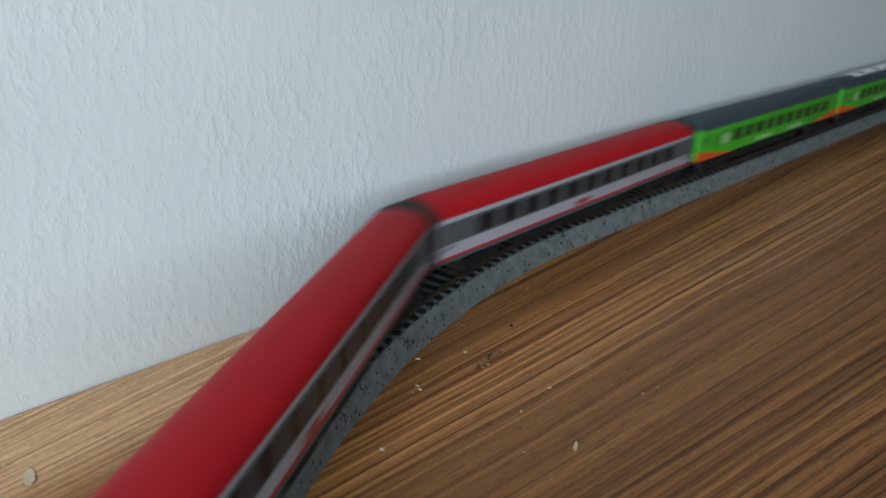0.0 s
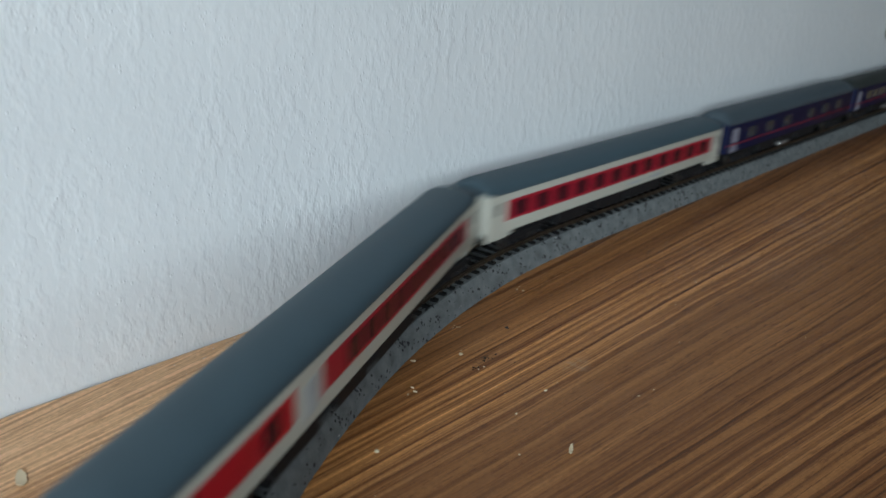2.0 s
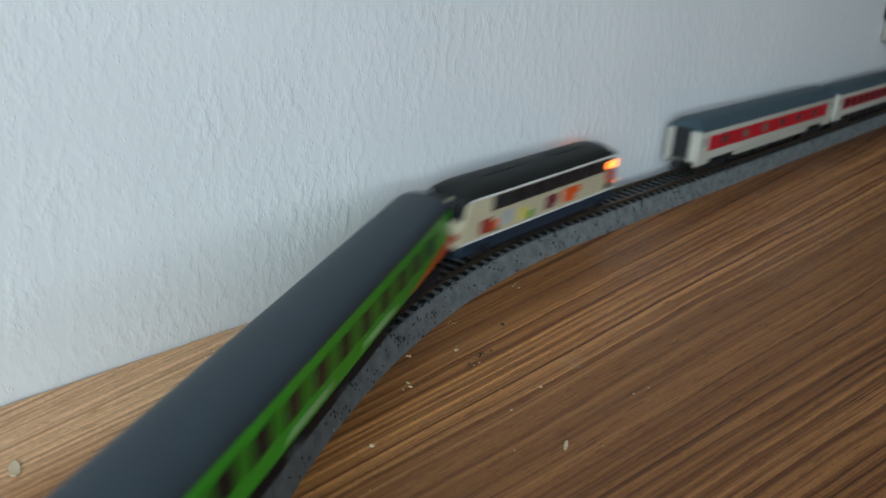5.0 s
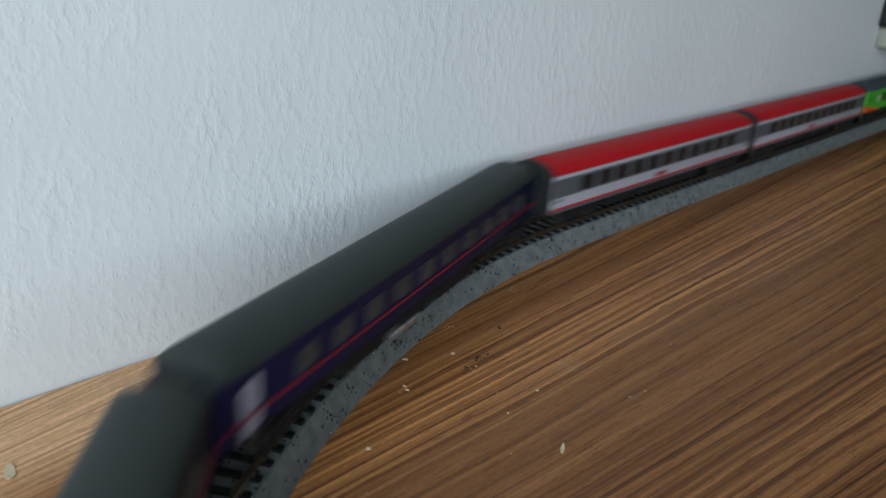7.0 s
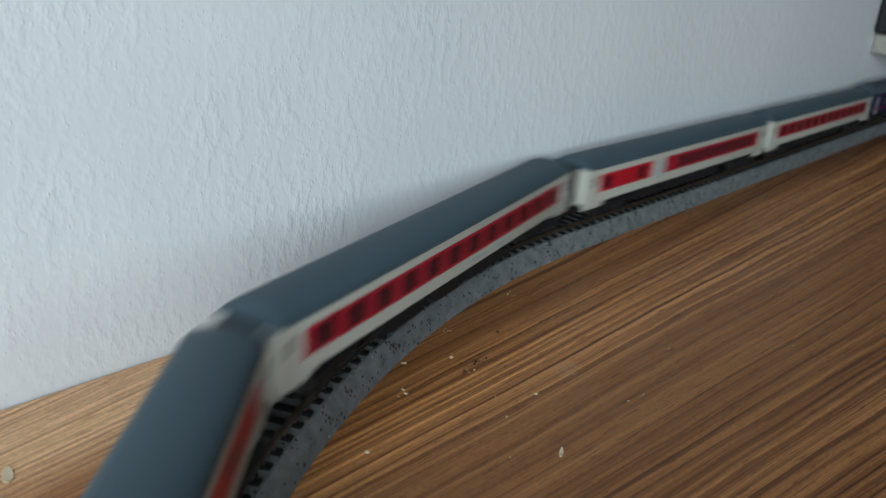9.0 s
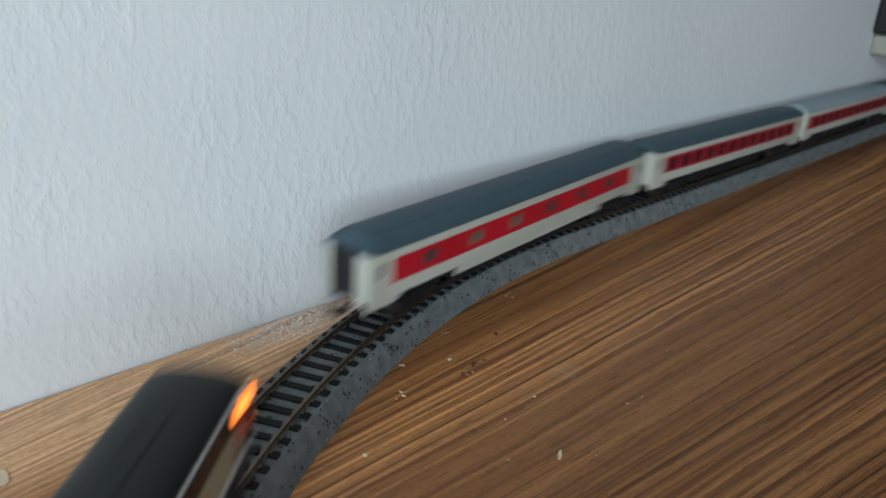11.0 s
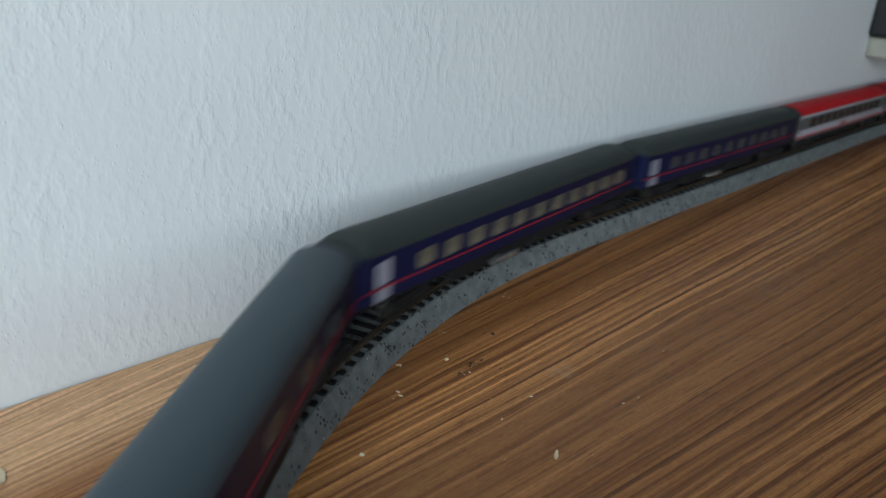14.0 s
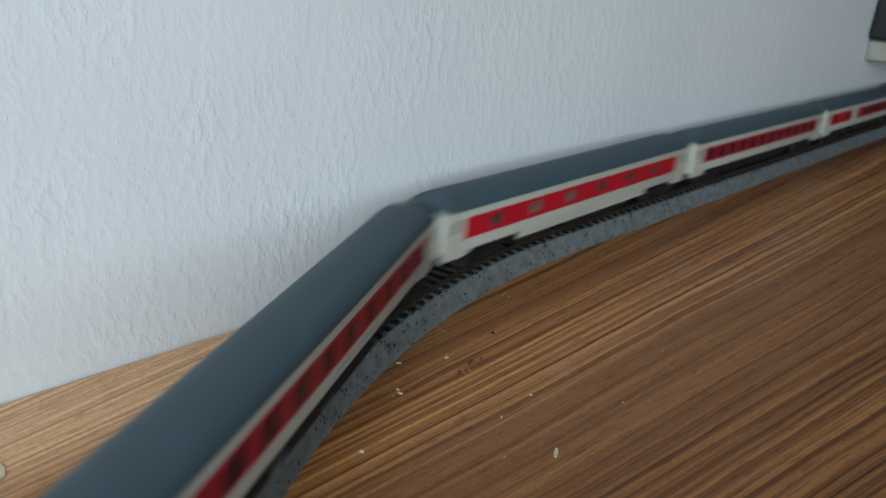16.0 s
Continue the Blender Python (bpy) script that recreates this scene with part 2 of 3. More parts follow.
LILAC = plastic("lilac_grey_paint", (0.34, 0.33, 0.37), 0.4, 0.05)
BAND_GREY = plastic("anthracite_band", (0.075, 0.085, 0.095), 0.36)
WHITE = plastic("white_paint", (0.72, 0.72, 0.72), 0.42, 0.05)
PALE = plastic("pale_lettering", (0.34, 0.36, 0.37), 0.45, 0.15)
IVORY = plastic("ivory_paint", (0.46, 0.41, 0.28), 0.42, 0.06)
MAROON = plastic("maroon_paint", (0.12, 0.02, 0.03), 0.42)
YELLOW = plastic("olive_yellow_paint", (0.55, 0.46, 0.10), 0.42)
UNDER = plastic("black_underframe", (0.011, 0.011, 0.012), 0.6, spec=0.2)
RUBBER = plastic("black_rubber", (0.012, 0.013, 0.015), 0.6)
GLASS = glass_dark("dark_window_glass")
GLASS_WARM = glass_dark("curtained_window_glass", (0.085, 0.078, 0.060))
GLASS_SMOKE = glass_dark("smoked_window_glass", (0.045, 0.030, 0.030))
GLASS_MAROON = glass_dark("tinted_window_glass", (0.040, 0.006, 0.011))
DOOR_GREY = plastic("grey_door_paint", (0.24, 0.24, 0.29), 0.45)
PALE_GLASS = glass_dark("pale_door_glass", (0.15, 0.15, 0.14))
GLASS_GREY = glass_dark("grey_window_glass", (0.03, 0.034, 0.038))
WHEEL = metal("dark_wheel_steel", (0.16, 0.15, 0.14), 0.4)
SILVER = metal("silver_tank", (0.6, 0.6, 0.6), 0.3)
LAMP_GLOW = glowing("orange_lamp_glow", (1.0, 0.22, 0.035), 3.6)
LAMP_RED = plastic("red_lamp_lens", (0.35, 0.02, 0.02), 0.3)
LETTER = plastic("white_roof_lettering", (0.74, 0.75, 0.76), 0.5, 0.2)
EMBLEM = plastic("pale_green_emblem", (0.30, 0.50, 0.22), 0.45, 0.15)
CHIPWOOD = plastic("pale_wood_shaving", (0.62, 0.50, 0.33), 0.7)
DUST = plastic("white_plaster_dust", (0.75, 0.72, 0.68), 0.8)
DARKSPECK = plastic("dark_crumb", (0.03, 0.02, 0.015), 0.7)
BLACKBOX = plastic("black_housing", (0.008, 0.009, 0.009), 0.4)
BEIGE = plastic("grey_beige_rim", (0.32, 0.31, 0.26), 0.5)


# ---- mesh helpers ----
def box(bm, x, y, z, sx, sy, sz, bevel=0.0):
    r = bmesh.ops.create_cube(bm, size=1.0)
    bmesh.ops.scale(bm, vec=(sx, sy, sz), verts=r["verts"])
    bmesh.ops.translate(bm, vec=(x, y, z), verts=r["verts"])
    if bevel:
        edges = list({e for v in r["verts"] for e in v.link_edges})
        bmesh.ops.bevel(bm, geom=edges, offset=bevel, segments=2, affect="EDGES", profile=0.5)


def cyl(bm, x, y, z, r, length, axis="y", seg=16):
    q = bmesh.ops.create_cone(bm, cap_ends=True, segments=seg, radius1=r, radius2=r, depth=length)
    rot = {"y": Matrix.Rotation(radians(90), 3, "X"), "x": Matrix.Rotation(radians(90), 3, "Y"), "z": Matrix.Identity(3)}[axis]
    bmesh.ops.rotate(bm, cent=(0, 0, 0), matrix=rot, verts=q["verts"])
    bmesh.ops.translate(bm, vec=(x, y, z), verts=q["verts"])


def loft(bm, sections, closed=True):
    """Skin rings of equal length, capped at both ends."""
    rings = [[bm.verts.new(p) for p in s] for s in sections]
    n = len(rings[0])
    for a, b in zip(rings, rings[1:]):
        for i in range(n if closed else n - 1):
            bm.faces.new((a[i], a[(i + 1) % n], b[(i + 1) % n], b[i]))
    if closed:
        bm.faces.new(rings[0][::-1])
        bm.faces.new(rings[-1])
    bmesh.ops.recalc_face_normals(bm, faces=bm.faces[:])


def mesh_of(name, bm, material, smooth=False):
    me = bpy.data.meshes.new(name)
    bm.to_mesh(me)
    bm.free()
    for m in material if isinstance(material, (list, tuple)) else [material]:
        me.materials.append(m)
    if smooth:
        me.polygons.foreach_set("use_smooth", [True] * len(me.polygons))
        me.set_sharp_from_angle(angle=radians(40))
    return me


def part(name, bm, material, parent, label="", smooth=False):
    ob = new(name, mesh_of(name, bm, material, smooth))
    ob.parent = parent
    if label:
        tagged(ob, label)
    return ob


def same_part(name, me, parent, m):
    ob = new(name, me)
    ob.parent = parent
    ob.matrix_basis = m
    return ob


def solid(name, x0, x1, y0, y1, z0, z1, material, label, category, kind="structure", bevel=0.0):
    bm = bmesh.new()
    box(bm, (x0 + x1) / 2, (y0 + y1) / 2, (z0 + z1) / 2, x1 - x0, y1 - y0, z1 - z0, bevel)
    return tagged(new(name, mesh_of(name, bm, material)), label, category, "", kind)


# ---- room ----
YW = 0.1691          # face of the wall behind the track
XW, XE, YS, ZF, ZC = -0.45, 3.0, -2.8, -0.74, 1.75
solid("floor", XW - 0.2, XE + 0.2, YS - 0.2, YW + 0.2, ZF - 0.1, ZF, FLOORING, "brown wooden room floor under the table", "floor")
solid("ceiling", XW - 0.2, XE + 0.2, YS - 0.2, YW + 0.2, ZC, ZC + 0.1, CEIL, "plain white painted room ceiling", "ceiling")
solid("wall_north", XW - 0.2, XE + 0.2, YW, YW + 0.2, ZF, ZC, WALL, "white roller-textured painted plaster wall beside the track", "wall")
solid("wall_south", XW - 0.2, XE + 0.2, YS - 0.2, YS, ZF, ZC, PLASTER, "plain pale plaster wall of the room", "wall")
solid("wall_east", XE, XE + 0.2, YS, YW, ZF, ZC, PLASTER, "plain pale plaster wall of the room", "wall")
WY0, WY1, WZ0, WZ1 = -0.845, 0.025, -0.01, 0.57


# opening added out of view for the low light
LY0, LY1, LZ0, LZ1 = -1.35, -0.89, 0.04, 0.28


def wall_with_windows():
    bm = bmesh.new()
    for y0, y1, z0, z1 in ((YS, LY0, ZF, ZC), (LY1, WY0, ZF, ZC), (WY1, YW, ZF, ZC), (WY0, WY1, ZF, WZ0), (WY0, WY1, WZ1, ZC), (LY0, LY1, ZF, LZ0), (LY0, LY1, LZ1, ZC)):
        box(bm, XW - 0.1, (y0 + y1) / 2, (z0 + z1) / 2, 0.2, y1 - y0, z1 - z0)
    tagged(new("wall_west", mesh_of("wall_west", bm, PLASTER)), "pale plaster wall with a window opening and an added low opening", "wall", "", "structure")
    for name, a, b, c, d, t in (("window_1", WY0, WY1, WZ0, WZ1, 0.05), ("added_low_window", LY0, LY1, LZ0, LZ1, 0.03)):
        win = tagged(new(name), "unseen white framed window letting in daylight", "window", "", "structure")
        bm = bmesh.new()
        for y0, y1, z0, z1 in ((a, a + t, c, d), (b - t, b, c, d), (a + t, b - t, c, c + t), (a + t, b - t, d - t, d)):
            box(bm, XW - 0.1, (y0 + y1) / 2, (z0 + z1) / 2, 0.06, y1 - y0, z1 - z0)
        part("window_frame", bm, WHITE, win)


wall_with_windows()


# ---- table ----
def table():
    top = tagged(new("table"), "large oak-grained laminate table standing against the wall", "table")
    bm = bmesh.new()
    box(bm, 0.46, -0.2184, -0.014, 1.56, 0.774, 0.028, 0.0015)
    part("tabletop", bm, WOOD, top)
    for x in (-0.26, 1.18):
        for y in (-0.54, 0.12):
            bm = bmesh.new()
            box(bm, x, y, (ZF - 0.028) / 2, 0.05, 0.05, -ZF - 0.028, 0.003)
            part("leg", bm, WOOD, top)


table()

# ---- track ----
CX, YT, R, LS = 0.22247, 0.15623, 0.30325, 0.44200
ZR = 0.0085          # rail top above the table
LOOP = 2 * LS + 2 * math.pi * R


def rail_point(s, off=0.0):
    """Place and heading on the oval; off is positive towards its inside."""
    s = s % LOOP
    arc = math.pi * R
    if s < LS:
        return CX + s, YT - off, 0.0
    if s < LS + arc:
        a = (s - LS) / R
        return CX + LS + (R - off) * math.sin(a), YT - R + (R - off) * math.cos(a), -a
    if s < 2 * LS + arc:
        d = s - LS - arc
        return CX + LS - d, YT - 2 * R + off, -math.pi
    a = math.pi + (s - 2 * LS - arc) / R
    return CX + (R - off) * math.sin(a), YT - R + (R - off) * math.cos(a), -a


def sweep(bm, section, step=0.008, wobble=0.0):
    """Carry a closed (offset, height) section once round the oval."""
    n = int(LOOP / step)
    rings = []
    for i in range(n):
        s = LOOP * i / n
        ring = []
        for k, (o, z) in enumerate(section):
            w = wobble * noise.noise(Vector((s * 160, k * 3.1, 0)))
            x, y, _ = rail_point(s, o + w)
            ring.append(bm.verts.new((x, y, z + (w if z > 0.001 else 0))))
        rings.append(ring)
    m = len(section)
    for i in range(n):
        a, b = rings[i], rings[(i + 1) % n]
        for k in range(m):
            bm.faces.new((a[k], a[(k + 1) % m], b[(k + 1) % m], b[k]))
    bmesh.ops.recalc_face_normals(bm, faces=bm.faces[:])


def sleeper_mesh():
    bm = bmesh.new()
    box(bm, 0, 0, -0.0022, 0.0020, 0.0150, 0.0019, 0.0002)
    for y in (-0.0049, 0.0049):
        for d in (-0.0009, 0.0009):
            box(bm, 0, y + d, -0.0012, 0.0012, 0.0007, 0.0006)
    me = mesh_of("sleeper", bm, [SLEEPER, CLIP])
    for i, p in enumerate(me.polygons):
        if p.center.z > -0.0012 and abs(p.center.y) < 0.0064:
            p.material_index = 1
    return me


def track():
    t = tagged(new("railway_track"), "model railway track on a grey foam bed laid in an oval", "railway track")
    bm = bmesh.new()
    h = ZR - 0.0018
    sweep(bm, [(-0.0109, 0.0), (0.0109, 0.0), (0.0104, h * 0.36), (0.0093, h * 0.76), (0.0081, h), (-0.0081, h), (-0.0093, h * 0.76), (-0.0104, h * 0.36)], 0.003, 0.00022)
    part("roadbed", bm, FOAM, t, "grey speckled foam ballast strip", True)
    for o in (-0.0049, 0.0049):
        bm = bmesh.new()
        w, b = 0.00034, 0.0006
        sweep(bm, [(o - b, ZR - 0.0014), (o + b, ZR - 0.0014), (o + b, ZR - 0.0012), (o + 0.0002, ZR - 0.0010), (o + 0.0002, ZR - 0.0006), (o + w, ZR - 0.0004), (o + w, ZR), (o - w, ZR), (o - w, ZR - 0.0004), (o - 0.0002, ZR - 0.0006), (o - 0.0002, ZR - 0.0010), (o - b, ZR - 0.0012)])
        part("rail", bm, RAIL, t, "rust-brown rail with a polished head")
    me = sleeper_mesh()
    pitch = LOOP / round(LOOP / 0.00494)
    n = round(LOOP / pitch)
    rest = bmesh.new()
    for i in range(n):
        x, y, a = rail_point(i * pitch)
        m = pose(x, y, ZR, 0, 0, math.degrees(a))
        if i * pitch < 0.42 or i * pitch > LOOP - 0.42:
            same_part("sleeper", me, t, m)
        else:
            k = len(rest.verts)
            rest.from_mesh(me)
            rest.verts.ensure_lookup_table()
            bmesh.ops.transform(rest, matrix=m, verts=rest.verts[k:])
    tagged(part("further_sleepers", rest, [SLEEPER, CLIP], t), kind="stuff")


track()

# ---- rolling stock ----
W2 = 0.0079         # half width of a coach
UP = 1.065           # heights of the flank details
EAVE, SILL, TOP = 0.0208, 0.0073, 0.0250


def side_profile(w, z0, z1):
    return [(-w, z0), (-w, z1), (w, z1), (w, z0)]


def shell(bm, x0, x1, w, z0, z1, r=0.0012):
    """Body tub with rounded upright corners."""
    pts = []
    for cxn, cyn, a0 in ((x1 - r, w - r, 0), (x0 + r, w - r, 90), (x0 + r, -w + r, 180), (x1 - r, -w + r, 270)):
        for k in range(5):
            a = radians(a0 + 90 * k / 4)
            pts.append((cxn + r * math.cos(a), cyn + r * math.sin(a)))
    loft(bm, [[(x, y, z) for x, y in pts] for z in (z0, z1)])


def roof_shell(bm, x0, x1, w, z0, z1, slope=0.004, flat=1.08, ribs=0):
    """Arched roof: round shoulders, flatter crown, ends that fall away."""
    def ring(x, k, dz):
        out = [(x, -w * k, z0 - 0.0006), (x, -w * k, z0)]
        for i in range(1, 16):
            a = math.pi * i / 16
            y = -math.cos(a)
            zz = math.sin(a) ** flat
            out.append((x, y * w * k, z0 + (z1 - z0 - dz) * zz))
        out += [(x, w * k, z0), (x, w * k, z0 - 0.0006)]
        return out
    rings = [ring(x0, 0.97, (z1 - z0) * 0.55), ring(x0 + slope * 0.35, 0.99, (z1 - z0) * 0.22), ring(x0 + slope, 1.0, (z1 - z0) * 0.03), ring(x0 + slope * 1.8, 1.0, 0)]
    n = 4 + ribs
    for i in range(1, n):
        rings.append(ring(x0 + (x1 - x0) * i / n, 1.0, 0))
    rings += [ring(x1 - slope * 1.8, 1.0, 0), ring(x1 - slope, 1.0, (z1 - z0) * 0.03), ring(x1 - slope * 0.35, 0.99, (z1 - z0) * 0.22), ring(x1, 0.97, (z1 - z0) * 0.55)]
    loft(bm, rings)


def strip(x0, x1, z0, z1, w, proud, thick=0.0005):
    """Thin raised panel on each flank, one mesh a flank: yields (bmesh, side)."""
    for sgn in (-1, 1):
        bm = bmesh.new()
        box(bm, (x0 + x1) / 2, sgn * (w + proud - thick / 2), UP * (z0 + z1) / 2, x1 - x0, thick, UP * (z1 - z0))
        yield bm


def panel_mesh(name, width, height, material, thick=0.0005, bevel=0.00018):
    bm = bmesh.new()
    box(bm, 0, 0, 0, width, thick, height)
    edges = [e for e in bm.edges if abs(e.verts[0].co.y - e.verts[1].co.y) > thick / 2]
    bmesh.ops.bevel(bm, geom=edges, offset=min(width, height) * 0.16, segments=2, affect="EDGES", profile=0.5)
    return mesh_of(name, bm, material)


WHEEL_MESH = None


def wheelset_mesh():
    bm = bmesh.new()
    for y in (-0.0043, 0.0043):
        cyl(bm, 0, y, 0, 0.0029, 0.0011, "y", 20)
        cyl(bm, 0, y * 0.86, 0, 0.0034, 0.0004, "y", 20)
    cyl(bm, 0, 0, 0, 0.0006, 0.0086, "y", 8)
    return mesh_of("wheelset", bm, WHEEL, True)


def bogie_mesh(base=0.0160):
    bm = bmesh.new()
    for y in (-0.0068, 0.0068):
        box(bm, 0, y, 0.0046, base + 0.0065, 0.0014, 0.0022, 0.0003)
        for x in (-base / 2, base / 2):
            box(bm, x, y * 1.02, 0.0032, 0.0040, 0.0016, 0.0030, 0.0004)
            cyl(bm, x, y * 1.12, 0.0030, 0.0009, 0.0010, "y", 10)
        box(bm, 0, y, 0.0032, 0.0058, 0.0015, 0.0028, 0.0003)
    box(bm, 0, 0, 0.0052, 0.0060, 0.0130, 0.0016)
    return mesh_of("bogie", bm, UNDER)


WHEELSET = wheelset_mesh()
BOGIE = bogie_mesh()
MOVING = []           # vehicle, its bogies, distance behind the nose, pivot distance


def running_gear(v, pivot, passes):
    bogies = []
    for sx in (1, -1):
        b = same_part("bogie", BOGIE, v, pose(sx * pivot, 0, 0))
        tagged(b, "black plastic bogie")
        for x in (-0.008, 0.008):
            same_part("wheelset", WHEELSET, b, pose(x, 0, 0.0029))
        bogies.append((b, sx * pivot))
    MOVING.append((v, bogies, passes, pivot))


def coupling(v, length):
    for sx in (1, -1):
        bm = bmesh.new()
        box(bm, sx * (length / 2 + 0.0012), 0, 0.0042, 0.0062, 0.0016, 0.0012)
        box(bm, sx * (length / 2 + 0.0036), 0, 0.0048, 0.0012, 0.0040, 0.0024)
        part("coupling", bm, RUBBER, v)


def gangways(v, length, z0=0.0076, z1=0.0206, material=None):
    for sx in (1, -1):
        bm = bmesh.new()
        x = sx * (length / 2 + 0.0001)
        for y in (-0.0030, 0.0030):
            box(bm, x, y, (z0 + z1) / 2, 0.0026, 0.0014, z1 - z0, 0.0004)
        box(bm, x, 0, z1 + 0.0003, 0.0026, 0.0072, 0.0014, 0.0004)
        box(bm, x - sx * 0.0006, 0, (z0 + z1) / 2, 0.0012, 0.0050, z1 - z0)
        part("gangway", bm, material or RUBBER, v, "black rubber gangway bellows")


def coach_base(name_label, length, passes, body, roof, roof_label, sill=SILL, w=W2, top=TOP, group="coaches of the model train"):
    v = tagged(new("railway_coach"), name_label, "model coach", group)
    bm = bmesh.new()
    shell(bm, -length / 2, length / 2, w, sill, EAVE)
    part("body", bm, body, v, "", True)
    bm = bmesh.new()
    roof_shell(bm, -length / 2 + 0.0003, length / 2 - 0.0003, w + 0.00006, EAVE, top)
    part("roof", bm, roof, v, roof_label, True)
    bm = bmesh.new()
    box(bm, 0, 0, 0.0068, length * 0.95, 0.0148, 0.0014)
    for x, l in ((-0.031, 0.020), (-0.007, 0.018), (0.018, 0.026)):
        box(bm, x, 0, 0.0045, l, 0.0144, 0.0042, 0.0004)
    part("underframe", bm, UNDER, v)
    gangways(v, length)
    coupling(v, length)
    running_gear(v, length / 2 - 0.0205, passes)
    return v


def put_band(v, name, x0, x1, z0, z1, material, proud=0.00012, w=W2, label=""):
    for bm in strip(x0, x1, z0, z1, w, proud):
        part(name, bm, material, v, label)


def put_windows(v, xs, z, width, height, material, proud=0.00024, w=W2, name="window"):
    me = panel_mesh(name, width, UP * height, material)
    for x in xs:
        for sgn in (-1, 1):
            same_part(name, me, v, pose(x, sgn * (w + proud - 0.00025), UP * z))


def spread(a, b, n):
    return [a + (b - a) * i / (n - 1) for i in range(n)]


def doors(v, length, material, z0=0.0070, z1=0.0180, inset=0.0050, width=0.0048, glass=None):
    z0, z1 = z0 * UP, z1 * UP
    me = panel_mesh("door", width, z1 - z0, material)
    pane = panel_mesh("door_window", width * 0.5, (z1 - z0) * 0.34, glass or GLASS_GREY)
    for sx in (1, -1):
        for sgn in (-1, 1):
            d = same_part("door", me, v, pose(sx * (length / 2 - inset), sgn * (W2 - 0.00015), (z0 + z1) / 2))
            same_part("door_window", pane, d, pose(0, sgn * 0.00012, (z1 - z0) * 0.2))


def red_white_coach(length, passes, label, kind="saloon", roof=None, red=None, roof_top=0.0244):
    roof = roof or ROOF_GREY
    h = length / 2
    v = coach_base(label, length, passes, CREAM, roof, "smooth light grey roof" if roof is ROOF_LIGHT else "smooth blue-grey roof", top=roof_top)
    z0, z1 = 0.0104, 0.0168
    if kind == "sleeper":
        put_band(v, "red_band", -h + 0.0098, h - 0.0115, z0, z1, RED_BRIGHT, label="bright red window band")
        xs = spread(-h + 0.0250, h - 0.030, 6)
        put_windows(v, xs[1:3], 0.0138, 0.0056, 0.0034, GLASS_WARM)
        put_windows(v, xs[:1] + xs[3:], 0.0138, 0.0056, 0.0034, GLASS_SMOKE)
        for bm in strip(-h + 0.038, h - 0.036, 0.0048, SILL / UP + 0.0002, W2, 0.0):
            part("skirt", bm, CREAM, v, "deep cream skirt between the bogies")
        bm = bmesh.new()
        for y in (-0.0042, 0.0042):
            box(bm, 0, y, roof_top - 0.0010, length * 0.94, 0.0005, 0.0006)
        part("roof_rib", bm, roof, v)
    elif kind == "mixed":
        put_band(v, "red_band", -h + 0.0092, -h + 0.047, z0, z1, RED_BRIGHT, label="bright red panel")
        put_windows(v, (-h + 0.0145, -h + 0.039), 0.0136, 0.0055, 0.0046, GLASS_MAROON)
        put_band(v, "red_band", -h + 0.058, h - 0.011, z0, z1, RED_BAND, label="deep red window band")
        put_windows(v, spread(-h + 0.072, h - 0.020, 9), 0.0136, 0.0068, 0.0046, GLASS_MAROON)
        put_windows(v, (-h + 0.0535,), 0.0125, 0.0048, 0.0070, PALE, name="door_panel")
    else:
        a = -h + (0.004 if kind == "full" else 0.0098)
        put_band(v, "red_band", a, h - 0.0105, z0, z1, red or RED_BAND, label="deep red window band")
        start = -h + 0.0165
        if kind == "buffet":
            start = -h + 0.044
            put_band(v, "red_band", a + 0.004, a + 0.023, z0 + 0.0001, z1 - 0.0001, RED_BRIGHT, 0.0002, label="bright red panel")
            put_windows(v, (-h + 0.0275,), 0.0136, 0.0060, 0.0040, PALE, 0.0003, name="emblem_panel")
        put_windows(v, spread(start, h - 0.018, 12 if start < -h + 0.03 else 9), 0.0136, 0.0072, 0.0046, GLASS_MAROON)
        put_windows(v, (0.008, 0.024), 0.0085, 0.0100, 0.0010, PALE, name="lettering_bar")
    doors(v, length, CREAM, glass=PALE_GLASS)
    for sx in (1, -1):
        for sgn in (-1, 1):
            bm = bmesh.new()
            box(bm, sx * (h - 0.0068), sgn * (W2 - 0.0007), 0.0064, 0.0120, 0.0014, 0.0026, 0.0004)
            part("door_step", bm, CREAM, v)
    return v


